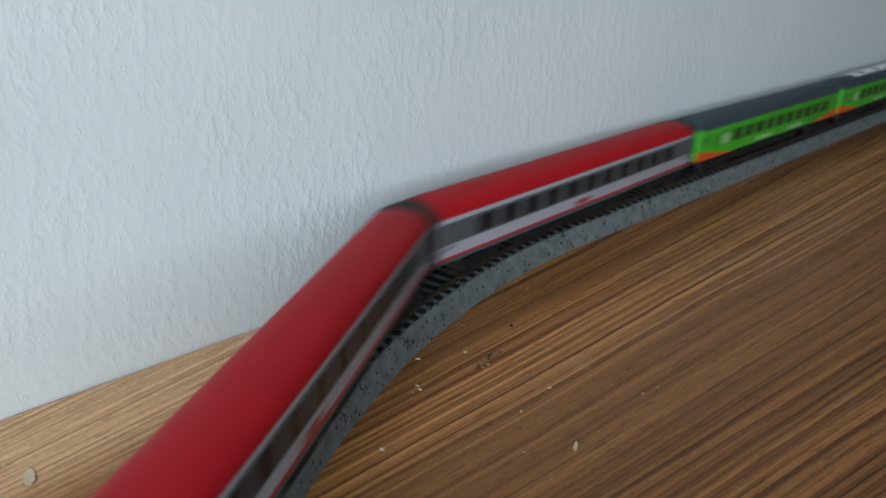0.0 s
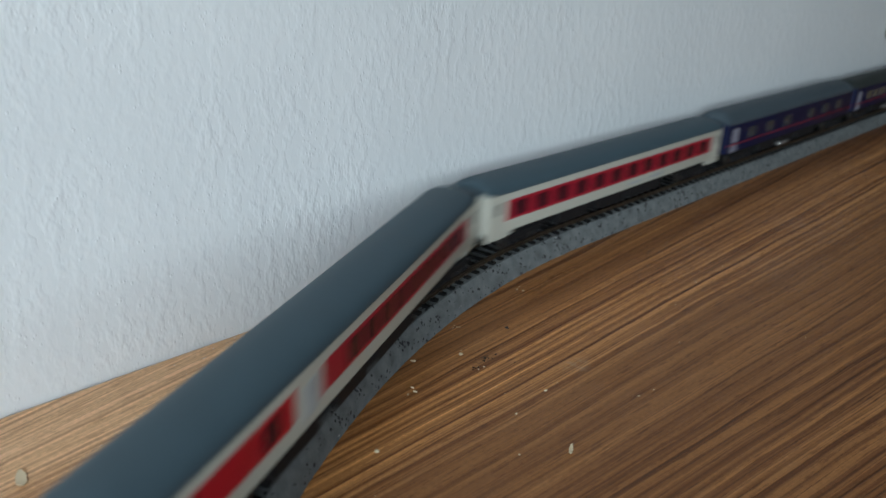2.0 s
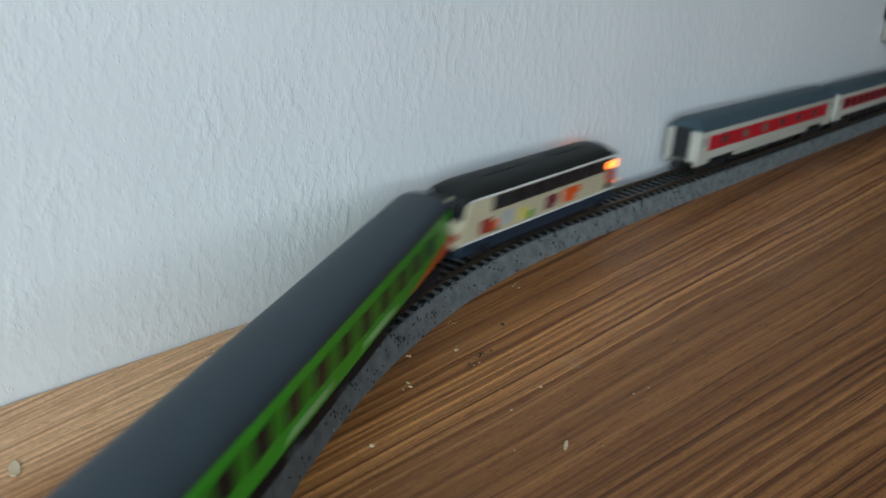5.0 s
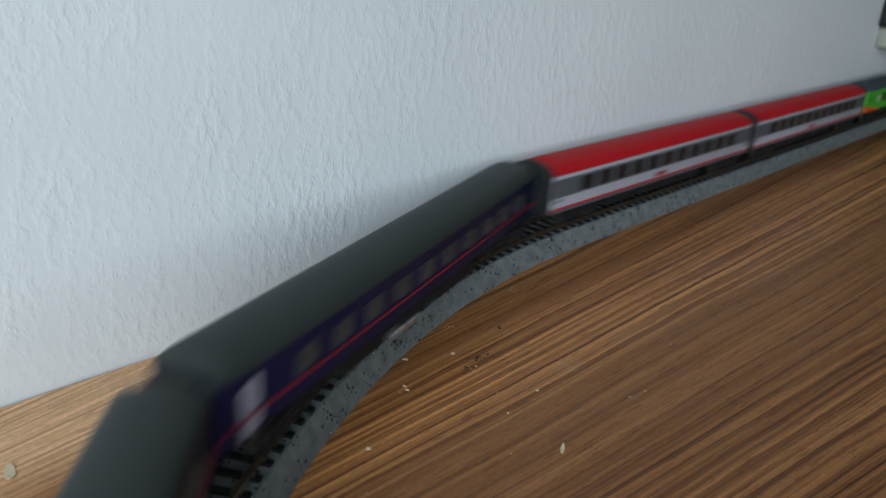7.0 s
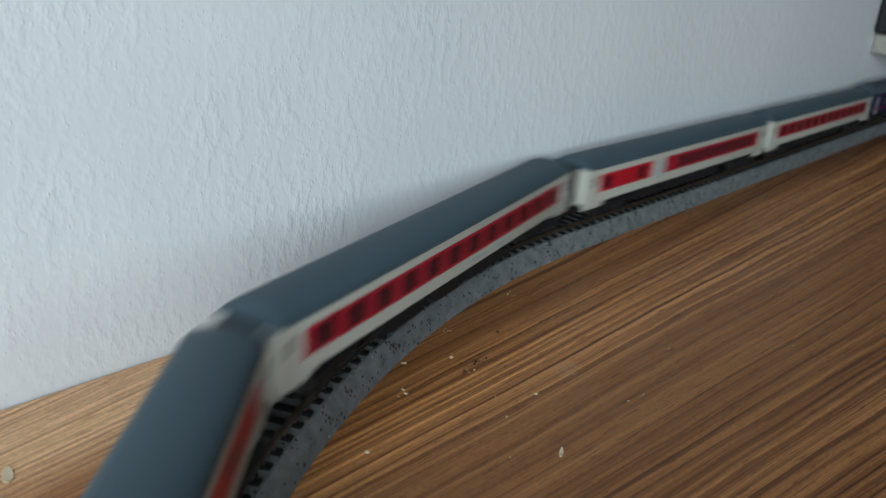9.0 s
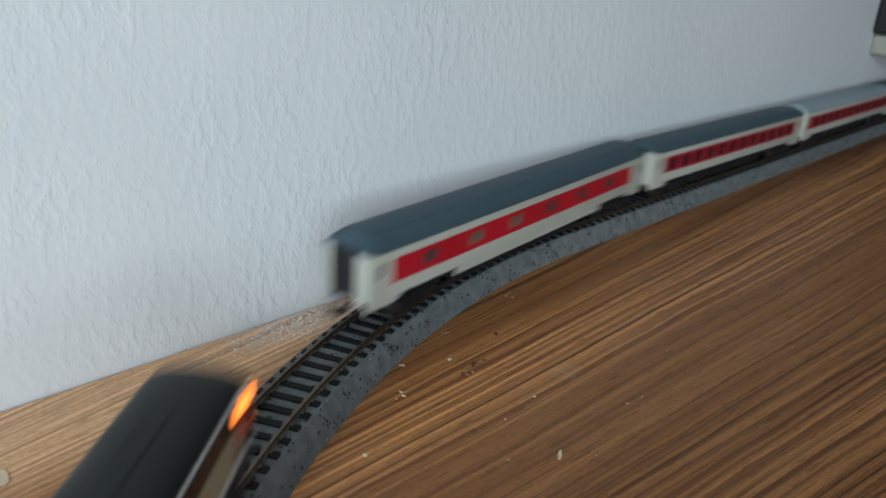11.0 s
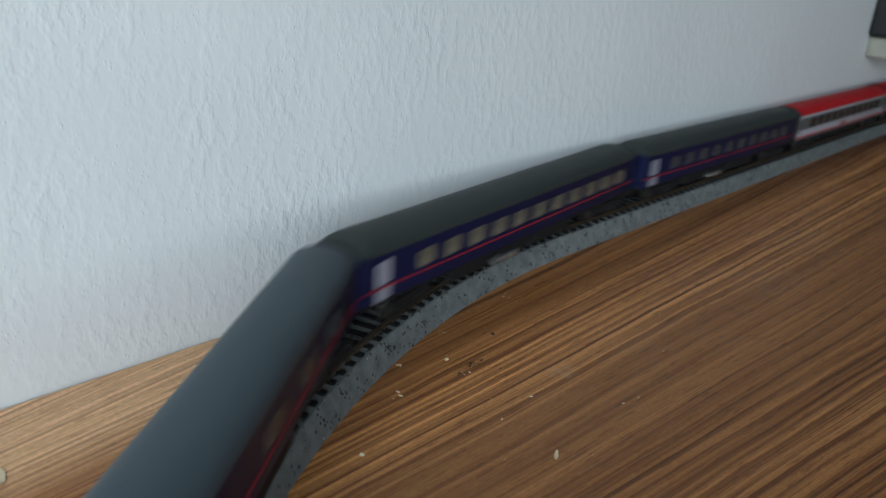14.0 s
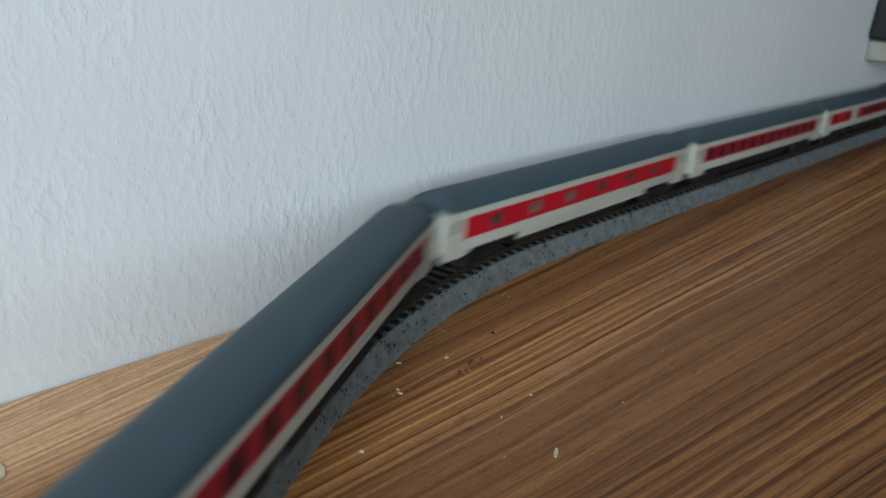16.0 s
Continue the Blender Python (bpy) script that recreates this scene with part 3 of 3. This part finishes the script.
def green_coach(length, passes, label, lettered=False):
    h = length / 2
    v = coach_base(label, length, passes, GREEN, ROOF_SLATE, "dark slate-grey roof")
    put_band(v, "window_band", -h + 0.012, h - 0.012, 0.0112, 0.0166, GREEN_DARK, 0.00010)
    put_windows(v, spread(-h + 0.036, h - 0.020, 10), 0.0138, 0.0060, 0.0050, GLASS)
    put_windows(v, (-h + 0.024,), 0.0136, 0.0066, 0.0046, EMBLEM, 0.00018, name="emblem_panel")
    put_windows(v, (-h + 0.066, -h + 0.103), 0.0086, 0.0170, 0.0014, EMBLEM, name="lettering_bar")
    for sx in (1, -1):
        for sgn in (-1, 1):
            bm = bmesh.new()
            tri = [(sx * h * 0.998, SILL - 0.0003), (sx * (h - 0.034), SILL - 0.0003), (sx * (h - 0.016), 0.0092), (sx * (h - 0.0015), 0.0114), (sx * h * 0.998, 0.0116)]
            loft(bm, [[(x, sgn * (W2 - 0.0006), z) for x, z in tri], [(x, sgn * (W2 + 0.00016), z) for x, z in tri]])
            part("orange_corner", bm, ORANGE, v, "orange lower corner")
    if lettered:
        # broad pale shapes across the roof
        x = h - 0.022
        for k in range(8):
            w = 0.0104
            for y0, y1, a, b in ((-0.0034, -0.0018, 0, 1), (0.0040, 0.0056, 0, 1), (-0.0018, 0.0040, 0, 0.34), (-0.0018, 0.0040, 0.64, 1)):
                if y0 == 0.0040 and k in (2, 5):
                    continue
                if a == 0.64 and k in (1, 4, 6):
                    continue
                bm = bmesh.new()
                zc = EAVE - 0.00002 + (TOP - EAVE) * math.sin(math.acos(min(1, abs((y0 + y1) / 2) / W2))) ** 1.08
                sl = (y0 + y1) * -14
                box(bm, 0, 0, 0, w * (b - a), y1 - y0, 0.0005)
                bmesh.ops.rotate(bm, cent=(0, 0, 0), matrix=Matrix.Rotation(sl * 2.2, 3, "X"), verts=bm.verts)
                bmesh.ops.translate(bm, vec=(x - w * (a + b) / 2, (y0 + y1) / 2, zc), verts=bm.verts)
                part("roof_lettering", bm, LETTER, v, "pale painted roof shape")
            x -= 0.0136
    doors(v, length, GREEN, 0.0074)
    return v


def red_roof_coach(length, passes, label):
    h = length / 2
    v = coach_base(label, length, passes, LILAC, ROOF_RED, "glossy red roof")
    put_band(v, "window_band", -h + 0.0015, h - 0.0015, 0.0113, 0.0176, BAND_GREY, label="anthracite window band")
    put_windows(v, spread(-h + 0.022, h - 0.022, 11), 0.0144, 0.0086, 0.0050, GLASS)
    put_band(v, "sill_stripe", -h + 0.0015, h - 0.0015, 0.0070, 0.0077, RED_BRIGHT, label="thin red stripe")
    put_band(v, "skirt", -h + 0.0015, h - 0.0015, 0.0060, 0.0070, BAND_GREY, label="dark grey lower skirt")
    put_windows(v, (-0.004,), 0.0090, 0.0080, 0.0016, RED_DULL, name="lettering_bar")
    doors(v, length, LILAC, 0.0079, 0.0112)
    for sx in (1, -1):
        bm = bmesh.new()
        shell(bm, sx * h - 0.0012, sx * h + 0.0016, W2 + 0.0002, SILL - 0.0004, EAVE + 0.0004)
        part("end_wall", bm, UNDER, v, "black coach end", True)
        bm = bmesh.new()
        roof_shell(bm, sx * h - 0.0016, sx * h + 0.0015, W2 + 0.0002, EAVE, TOP - 0.0003, 0.0006)
        part("roof_end", bm, ROOF_BLACK, v, "dark grey roof end", True)
    return v


def night_coach(length, passes, label, roof, roof_label, windows, pane, top=TOP):
    h = length / 2
    v = coach_base(label, length, passes, BLUE, roof, roof_label, top=top)
    put_windows(v, windows(h), 0.0140, 0.0070 if len(windows(h)) > 7 else 0.0080, 0.0046, pane)
    put_band(v, "waist_line", -h + 0.001, h - 0.001, 0.0101, 0.01045, RED_LINE, 0.00026, label="thin red waist line")
    me = panel_mesh("door", 0.0054, 0.0066, DOOR_GREY)
    me2 = panel_mesh("door", 0.0054, 0.0034, DOOR_GREY)
    for sgn in (-1, 1):
        tagged(same_part("door", me, v, pose(-h + 0.0085, sgn * (W2 - 0.00008), 0.0150)), "pale grey end door")
        tagged(same_part("door", me2, v, pose(-h + 0.0085, sgn * (W2 - 0.00008), 0.0090)), "pale grey end door")
    bm = bmesh.new()
    box(bm, -0.012, -0.0070, 0.0030, 0.012, 0.0024, 0.0016, 0.0004)
    part("tank", bm, SILVER, v, "silver underfloor tank")
    return v


def locomotive(length, passes):
    h = length / 2
    w = 0.0079
    v = tagged(new("diesel_locomotive"), "cream diesel locomotive with coloured advert patches and lit lamps", "model locomotive")
    # body with raked cabs
    def ring(x, z0, z1, k):
        r = 0.0012
        z0, z1 = z0 * UP, z1 * UP
        return [(x, -w * k, z0), (x, -w * k, z1 - r), (x, -w * k + r, z1), (x, w * k - r, z1), (x, w * k, z1 - r), (x, w * k, z0)]
    bm = bmesh.new()
    prof = [(-h, 0.0062, 0.0120, 0.92), (-h + 0.0010, 0.0062, 0.0130, 0.965), (-h + 0.0040, 0.0062, 0.0200, 0.985), (-h + 0.0065, 0.0062, 0.0204, 1.0),
            (h - 0.0065, 0.0062, 0.0204, 1.0), (h - 0.0040, 0.0062, 0.0200, 0.985), (h - 0.0010, 0.0062, 0.0130, 0.965), (h, 0.0062, 0.0120, 0.92)]
    loft(bm, [ring(*p) for p in prof])
    part("body", bm, IVORY, v, "cream painted body", True)
    bm = bmesh.new()
    roof_shell(bm, -h + 0.0030, h - 0.0030, w + 0.00006, 0.0199 * UP, 0.0251, 0.006, 1.0)
    part("roof", bm, ROOF_BLACK, v, "charcoal roof", True)
    bm = bmesh.new()
    for x, l in ((0.018, 0.020), (-0.020, 0.024)):
        box(bm, x, 0.0, 0.0249, l, 0.0040, 0.0006, 0.0002)
        for k in range(7):
            box(bm, x - l * 0.4 + l * 0.8 * k / 6, 0, 0.0252, 0.0009, 0.0036, 0.0003)
    part("roof_grille", bm, ROOF_BLACK, v)
    put_band(v, "rain_strip", -h + 0.0045, h - 0.0045, 0.0194, 0.0199, WHITE, 0.00030, w, "white line under the roof")
    put_band(v, "window_band", -h + 0.0155, h - 0.0050, 0.0146, 0.0190, RUBBER, 0.00014, w, "black window band")
    put_windows(v, spread(-h + 0.030, h - 0.020, 5), 0.0168, 0.0080, 0.0034, GLASS, 0.00026, w)
    patches = ((-h + 0.0125, 0.0058, 0.0106, 0.0044, RED_DULL), (-h + 0.0165, 0.0040, 0.0100, 0.0032, ORANGE), (-h + 0.0175, 0.0026, 0.0086, 0.0014, UNDER), (-h + 0.0235, 0.0060, 0.0112, 0.0042, PALE),
               (-h + 0.0320, 0.0048, 0.0104, 0.0040, YELLOW), (-h + 0.0365, 0.0030, 0.0092, 0.0026, GREEN_DARK), (-h + 0.0480, 0.0056, 0.0108, 0.0044, MAROON), (-h + 0.0515, 0.0026, 0.0116, 0.0030, RED_DULL),
               (-h + 0.0600, 0.0078, 0.0110, 0.0048, ORANGE), (-h + 0.0655, 0.0030, 0.0120, 0.0026, ORANGE), (h - 0.0050, 0.0052, 0.0120, 0.0046, RED_BRIGHT), (h - 0.0060, 0.0044, 0.0090, 0.0020, UNDER))
    for x, wd, z, ht, m in patches:
        put_windows(v, (x,), z, wd, ht, m, 0.00018, w, "advert_patch")
    put_band(v, "skirt_line", -h + 0.001, h - 0.001, 0.0070, 0.0074, WHITE, 0.00022, w, "thin white line")
    bm = bmesh.new()
    shell(bm, -h + 0.0004, h - 0.0004, w + 0.0002, 0.0036, 0.0074)
    part("skirt", bm, BLUE_SKIRT, v, "navy blue frame skirt")
    bm = bmesh.new()
    box(bm, 0, 0, 0.0028, 0.034, 0.0150, 0.0036, 0.0006)
    part("fuel_tank", bm, UNDER, v)
    for sx in (1, -1):
        for y in (-0.0040, 0.0040):
            bm = bmesh.new()
            a, b = (sx * (h - 0.0012), 0.0147), (sx * (h - 0.0036), 0.0203)
            n = Vector((sx * 0.0056, 0, 0.0024)).normalized() * 0.0003
            q = [(a[0], y - 0.0034, a[1]), (a[0], y + 0.0034, a[1]), (b[0], y + 0.0031, b[1]), (b[0], y - 0.0031, b[1])]
            loft(bm, [q, [(p[0] + n.x, p[1], p[2] + n.z) for p in q]])
            part("windscreen", bm, GLASS, v, "black cab windscreen")
        for y in (-0.0062, 0.0062):
            bm = bmesh.new()
            cyl(bm, sx * (h + 0.0002), y, 0.0098, 0.0011, 0.0010, "x", 16)
            part("headlamp", bm, LAMP_RED if sx < 0 else LAMP_GLOW, v, "round lamp")
        for y in (-0.0052, 0.0052):
            bm = bmesh.new()
            cyl(bm, sx * (h + 0.0008), y, 0.0052, 0.0012, 0.0022, "x", 12)
            part("buffer", bm, UNDER, v)
    # lit cab windows beside the leading end
    me = panel_mesh("cab_lamp", 0.0066, 0.0028, LAMP_GLOW)
    for sgn in (-1, 1):
        tagged(same_part("cab_lamp", me, v, pose(h - 0.0052, sgn * (w + 0.0001), 0.0176)), "glowing orange cab window")
    coupling(v, length)
    running_gear(v, 0.027, passes)
    return v


# moments at which the joints between vehicles pass the end of the curve
LAP = 6.46
JOINTS = [11.384, 11.626, 12.022, 12.393, 12.752, 13.104, 13.485, 13.880, 14.273, 14.650, 15.052, 15.433, 15.797, 16.156, 16.550, 16.955, 17.330, 17.704]
PITCH = 0.1645        # a coach with its gap
BACK = [0.0035] + [0.1015 + PITCH * k for k in range(16)] + [0.1015 + PITCH * 16 + 0.002]
GAP = 0.0046


def span(k):
    """Length of a vehicle and how far its middle runs behind the train's nose."""
    return BACK[k + 1] - BACK[k] - GAP, (BACK[k] + BACK[k + 1]) / 2


locomotive(*span(0))
green_coach(*span(1), "vivid green coach with dark windows and orange corners")
green_coach(*span(2), "vivid green coach with pale lettering shapes on its roof", True)
green_coach(*span(3), "vivid green coach with dark windows and orange corners")
red_roof_coach(*span(4), "red-roofed coach with dark window band and lilac-grey flanks")
red_roof_coach(*span(5), "red-roofed coach with dark window band and lilac-grey flanks")
night_coach(*span(6), "midnight blue night coach with a nearly black roof", ROOF_DARK, "dark green-grey roof", lambda h: spread(-h + 0.026, h - 0.016, 10), GLASS_GREY)
night_coach(*span(7), "midnight blue night coach with a row of curtained windows", ROOF_DARK, "dark green-grey roof", lambda h: spread(-h + 0.026, h - 0.014, 11), GLASS_WARM)
night_coach(*span(8), "midnight blue night coach with a mid-grey roof", ROOF_MID, "mid-grey roof", lambda h: (-h + 0.026, -h + 0.046, -h + 0.067, -h + 0.098, -h + 0.118, -h + 0.138), GLASS_GREY, 0.0261)
red_white_coach(*span(9), "cream coach with a red window band and grey roof")
red_white_coach(*span(10), "cream coach with a short bright red panel and red band", "mixed")
red_white_coach(*span(11), "cream coach with a red window band and grey roof")
red_white_coach(*span(12), "cream sleeping coach with bright red band and small windows", "sleeper", roof_top=0.0249)
red_white_coach(*span(13), "cream coach with red band and a pale emblem", "buffet")
red_white_coach(*span(14), "cream coach with red band and a light grey roof", "full", ROOF_LIGHT)
red_white_coach(*span(15), "cream coach with a red window band and grey roof")
red_white_coach(*span(16), "cream sleeping coach with bright red band at the train's end", "sleeper", roof_top=0.0256)


# ---- small things on the table and wall ----
def shaving(x, y, length, width, turn, label, material=CHIPWOOD):
    bm = bmesh.new()
    n = 6
    top, bot = [], []
    for i in range(n + 1):
        u = i / n - 0.5
        wd = width * (1 - (2 * abs(u)) ** 2 * 0.75) * (0.8 + 0.4 * noise.noise(Vector((x * 900, u * 7, 3))))
        z = 0.0004 + 0.0016 * u * u * (length / 0.005)
        top.append((u * length, wd / 2, z))
        bot.append((u * length, -wd / 2, z * 0.8))
    vs = [[bm.verts.new(p) for p in row] for row in (top, bot)]
    vt = [[bm.verts.new((p[0], p[1], p[2] + 0.0003)) for p in row] for row in (top, bot)]
    for i in range(n):
        bm.faces.new((vs[0][i], vs[0][i + 1], vs[1][i + 1], vs[1][i]))
        bm.faces.new((vt[0][i], vt[1][i], vt[1][i + 1], vt[0][i + 1]))
        for k in (0, 1):
            bm.faces.new((vs[k][i], vt[k][i], vt[k][i + 1], vs[k][i + 1]))
    for i in (0, n):
        bm.faces.new((vs[0][i], vs[1][i], vt[1][i], vt[0][i]))
    bmesh.ops.recalc_face_normals(bm, faces=bm.faces[:])
    low = min(v.co.z for v in bm.verts)
    bmesh.ops.translate(bm, vec=(0, 0, -low), verts=bm.verts)
    ob = new("wood_shaving", mesh_of("wood_shaving", bm, material))
    ob.matrix_basis = pose(x, y, 0.0, 0, 0, turn)
    return tagged(ob, label, "wood shaving", "shavings on the table")


shaving(0.1220, 0.0753, 0.0033, 0.0012, 30, "small pale curled wood shaving lying on the table")
shaving(0.0318, 0.1430, 0.0052, 0.0025, 74, "broad pale wood shaving lying on the table")


def crumbs(name, label, material, spots, seed):
    rnd = random.Random(seed)
    bm = bmesh.new()
    for x, y, spread_x, spread_y, count, lo, hi in spots:
        for _ in range(count):
            px, py = rnd.gauss(x, spread_x), rnd.gauss(y, spread_y)
            if py > YW - 0.0006:
                py = YW - 0.0006 - rnd.random() * 0.002
            sz = lo + (hi - lo) * rnd.random() ** 2
            r = bmesh.ops.create_icosphere(bm, subdivisions=1, radius=sz)
            for v in r["verts"]:
                v.co *= 0.7 + 0.6 * rnd.random()
            bmesh.ops.scale(bm, vec=(1 + rnd.random(), 0.6 + 0.4 * rnd.random(), 0.6), verts=r["verts"])
            bmesh.ops.rotate(bm, cent=(0, 0, 0), matrix=Matrix.Rotation(rnd.random() * 6.28, 3, "Z"), verts=r["verts"])
            low = min(v.co.z for v in r["verts"])
            bmesh.ops.translate(bm, vec=(px, py, -low), verts=r["verts"])
    return tagged(new(name, mesh_of(name, bm, material)), label, "crumbs", "", "stuff")


crumbs("plaster_dust", "white plaster crumbs scattered at the foot of the wall", DUST,
       [(0.111, 0.1605, 0.012, 0.0035, 420, 0.00008, 0.00025), (0.123, 0.1645, 0.008, 0.003, 420, 0.00007, 0.00022), (0.090, 0.158, 0.03, 0.008, 30, 0.00008, 0.00026)], 5)
crumbs("wood_crumbs", "pale crumbs of wood strewn over the table", CHIPWOOD,
       [(0.1438, 0.1311, 0.0006, 0.0006, 4, 0.00016, 0.0004), (0.1217, 0.1258, 0.0007, 0.0006, 4, 0.0002, 0.0005), (0.1115, 0.1155, 0.0006, 0.0006, 3, 0.0002, 0.00045), (0.1337, 0.1197, 0.0003, 0.0003, 2, 0.0003, 0.0005), (0.0899, 0.1029, 0.0003, 0.0003, 1, 0.0004, 0.0006), (0.1317, 0.1123, 0.001, 0.0005, 3, 0.00015, 0.0003), (0.1234, 0.0919, 0.0002, 0.0002, 1, 0.0003, 0.0004), (0.1773, 0.1361, 0.001, 0.0008, 3, 0.00015, 0.00035), (0.14, 0.11, 0.05, 0.03, 26, 0.0001, 0.0003), (0.07, 0.16, 0.03, 0.012, 12, 0.0001, 0.0003)], 8)
crumbs("dark_crumbs", "dark crumbs and a scuffed knot on the table", DARKSPECK,
       [(0.1545, 0.1217, 0.0002, 0.0002, 2, 0.0004, 0.0006), (0.1366, 0.1138, 0.0012, 0.0005, 12, 0.00015, 0.0004), (0.1325, 0.1125, 0.0014, 0.0004, 10, 0.00012, 0.0003), (0.145, 0.108, 0.02, 0.015, 8, 0.0001, 0.0002)], 11)


def wall_box():
    b = tagged(new("wall_box"), "black box with a grey-beige lower rim fixed to the wall", "wall box")
    bm = bmesh.new()
    box(bm, 0.683, YW - 0.012, 0.0648 + 0.06, 0.182, 0.024, 0.12, 0.003)
    part("housing", bm, BLACKBOX, b)
    bm = bmesh.new()
    box(bm, 0.685, YW - 0.011, 0.0580, 0.174, 0.022, 0.0140, 0.002)
    part("rim", bm, BEIGE, b, "grey-beige lower rim")


wall_box()


# ---- what moves ----
SURGE = ((0.0, 0.006), (1.5, 0.0), (2.5, 0.003), (3.0, -0.010), (3.5, 0.003), (4.5, 0.013), (5.0, -0.001), (5.3, -0.004), (7.6, -0.014), (8.6, -0.012), (11.0, -0.006), (11.5, -0.006), (12.0, 0.005), (13.5, 0.002), (15.0, 0.006), (16.0, 0.0))


def lead(t):
    """Seconds by which the train runs ahead of an even pace."""
    for (a, u), (b, w) in zip(SURGE, SURGE[1:]):
        if t <= b:
            return u + (w - u) * (t - a) / (b - a)
    return 0.0


MARKS = [(j + n * LAP, d + n * LOOP) for n in (-2, -1, 0, 1) for j, d in zip(JOINTS, BACK)]


def gone(t):
    """Distance that the train's nose has run past the end of the curve; the pace wavers along the lap."""
    u = t + lead(t)
    i = max(k for k in range(1, len(MARKS) - 2) if MARKS[k][0] <= u)
    (ta, da), (tb, db), (tc, dc), (td, dd) = MARKS[i - 1:i + 3]
    va, vb, h = (dc - da) / (tc - ta), (dd - db) / (td - tb), tc - tb
    q = (u - tb) / h
    return db * (1 + 2 * q) * (1 - q) ** 2 + va * h * q * (1 - q) ** 2 + dc * q * q * (3 - 2 * q) + vb * h * q * q * (q - 1)


def body_pose(s, pivot):
    xa, ya, _ = rail_point(s + pivot)
    xb, yb, _ = rail_point(s - pivot)
    return (xa + xb) / 2, (ya + yb) / 2, math.atan2(ya - yb, xa - xb)


def motions():
    steps = [i / 10 for i in range(161)]
    for v, bogies, passes, pivot in MOVING:
        rows, turns = [], [[] for _ in bogies]
        for t in steps:
            s = gone(t) - passes
            x, y, a = body_pose(s, pivot)
            rows.append((t, pose(x, y, ZR, 0, 0, math.degrees(a))))
            for k, (b, off) in enumerate(bogies):
                _, _, h = rail_point(s + off)
                d = (h - a + math.pi) % (2 * math.pi) - math.pi
                turns[k].append((t, pose(off, 0, 0, 0, 0, math.degrees(d))))
        walk(v, rows)
        for (b, off), r in zip(bogies, turns):
            walk(b, r)


motions()
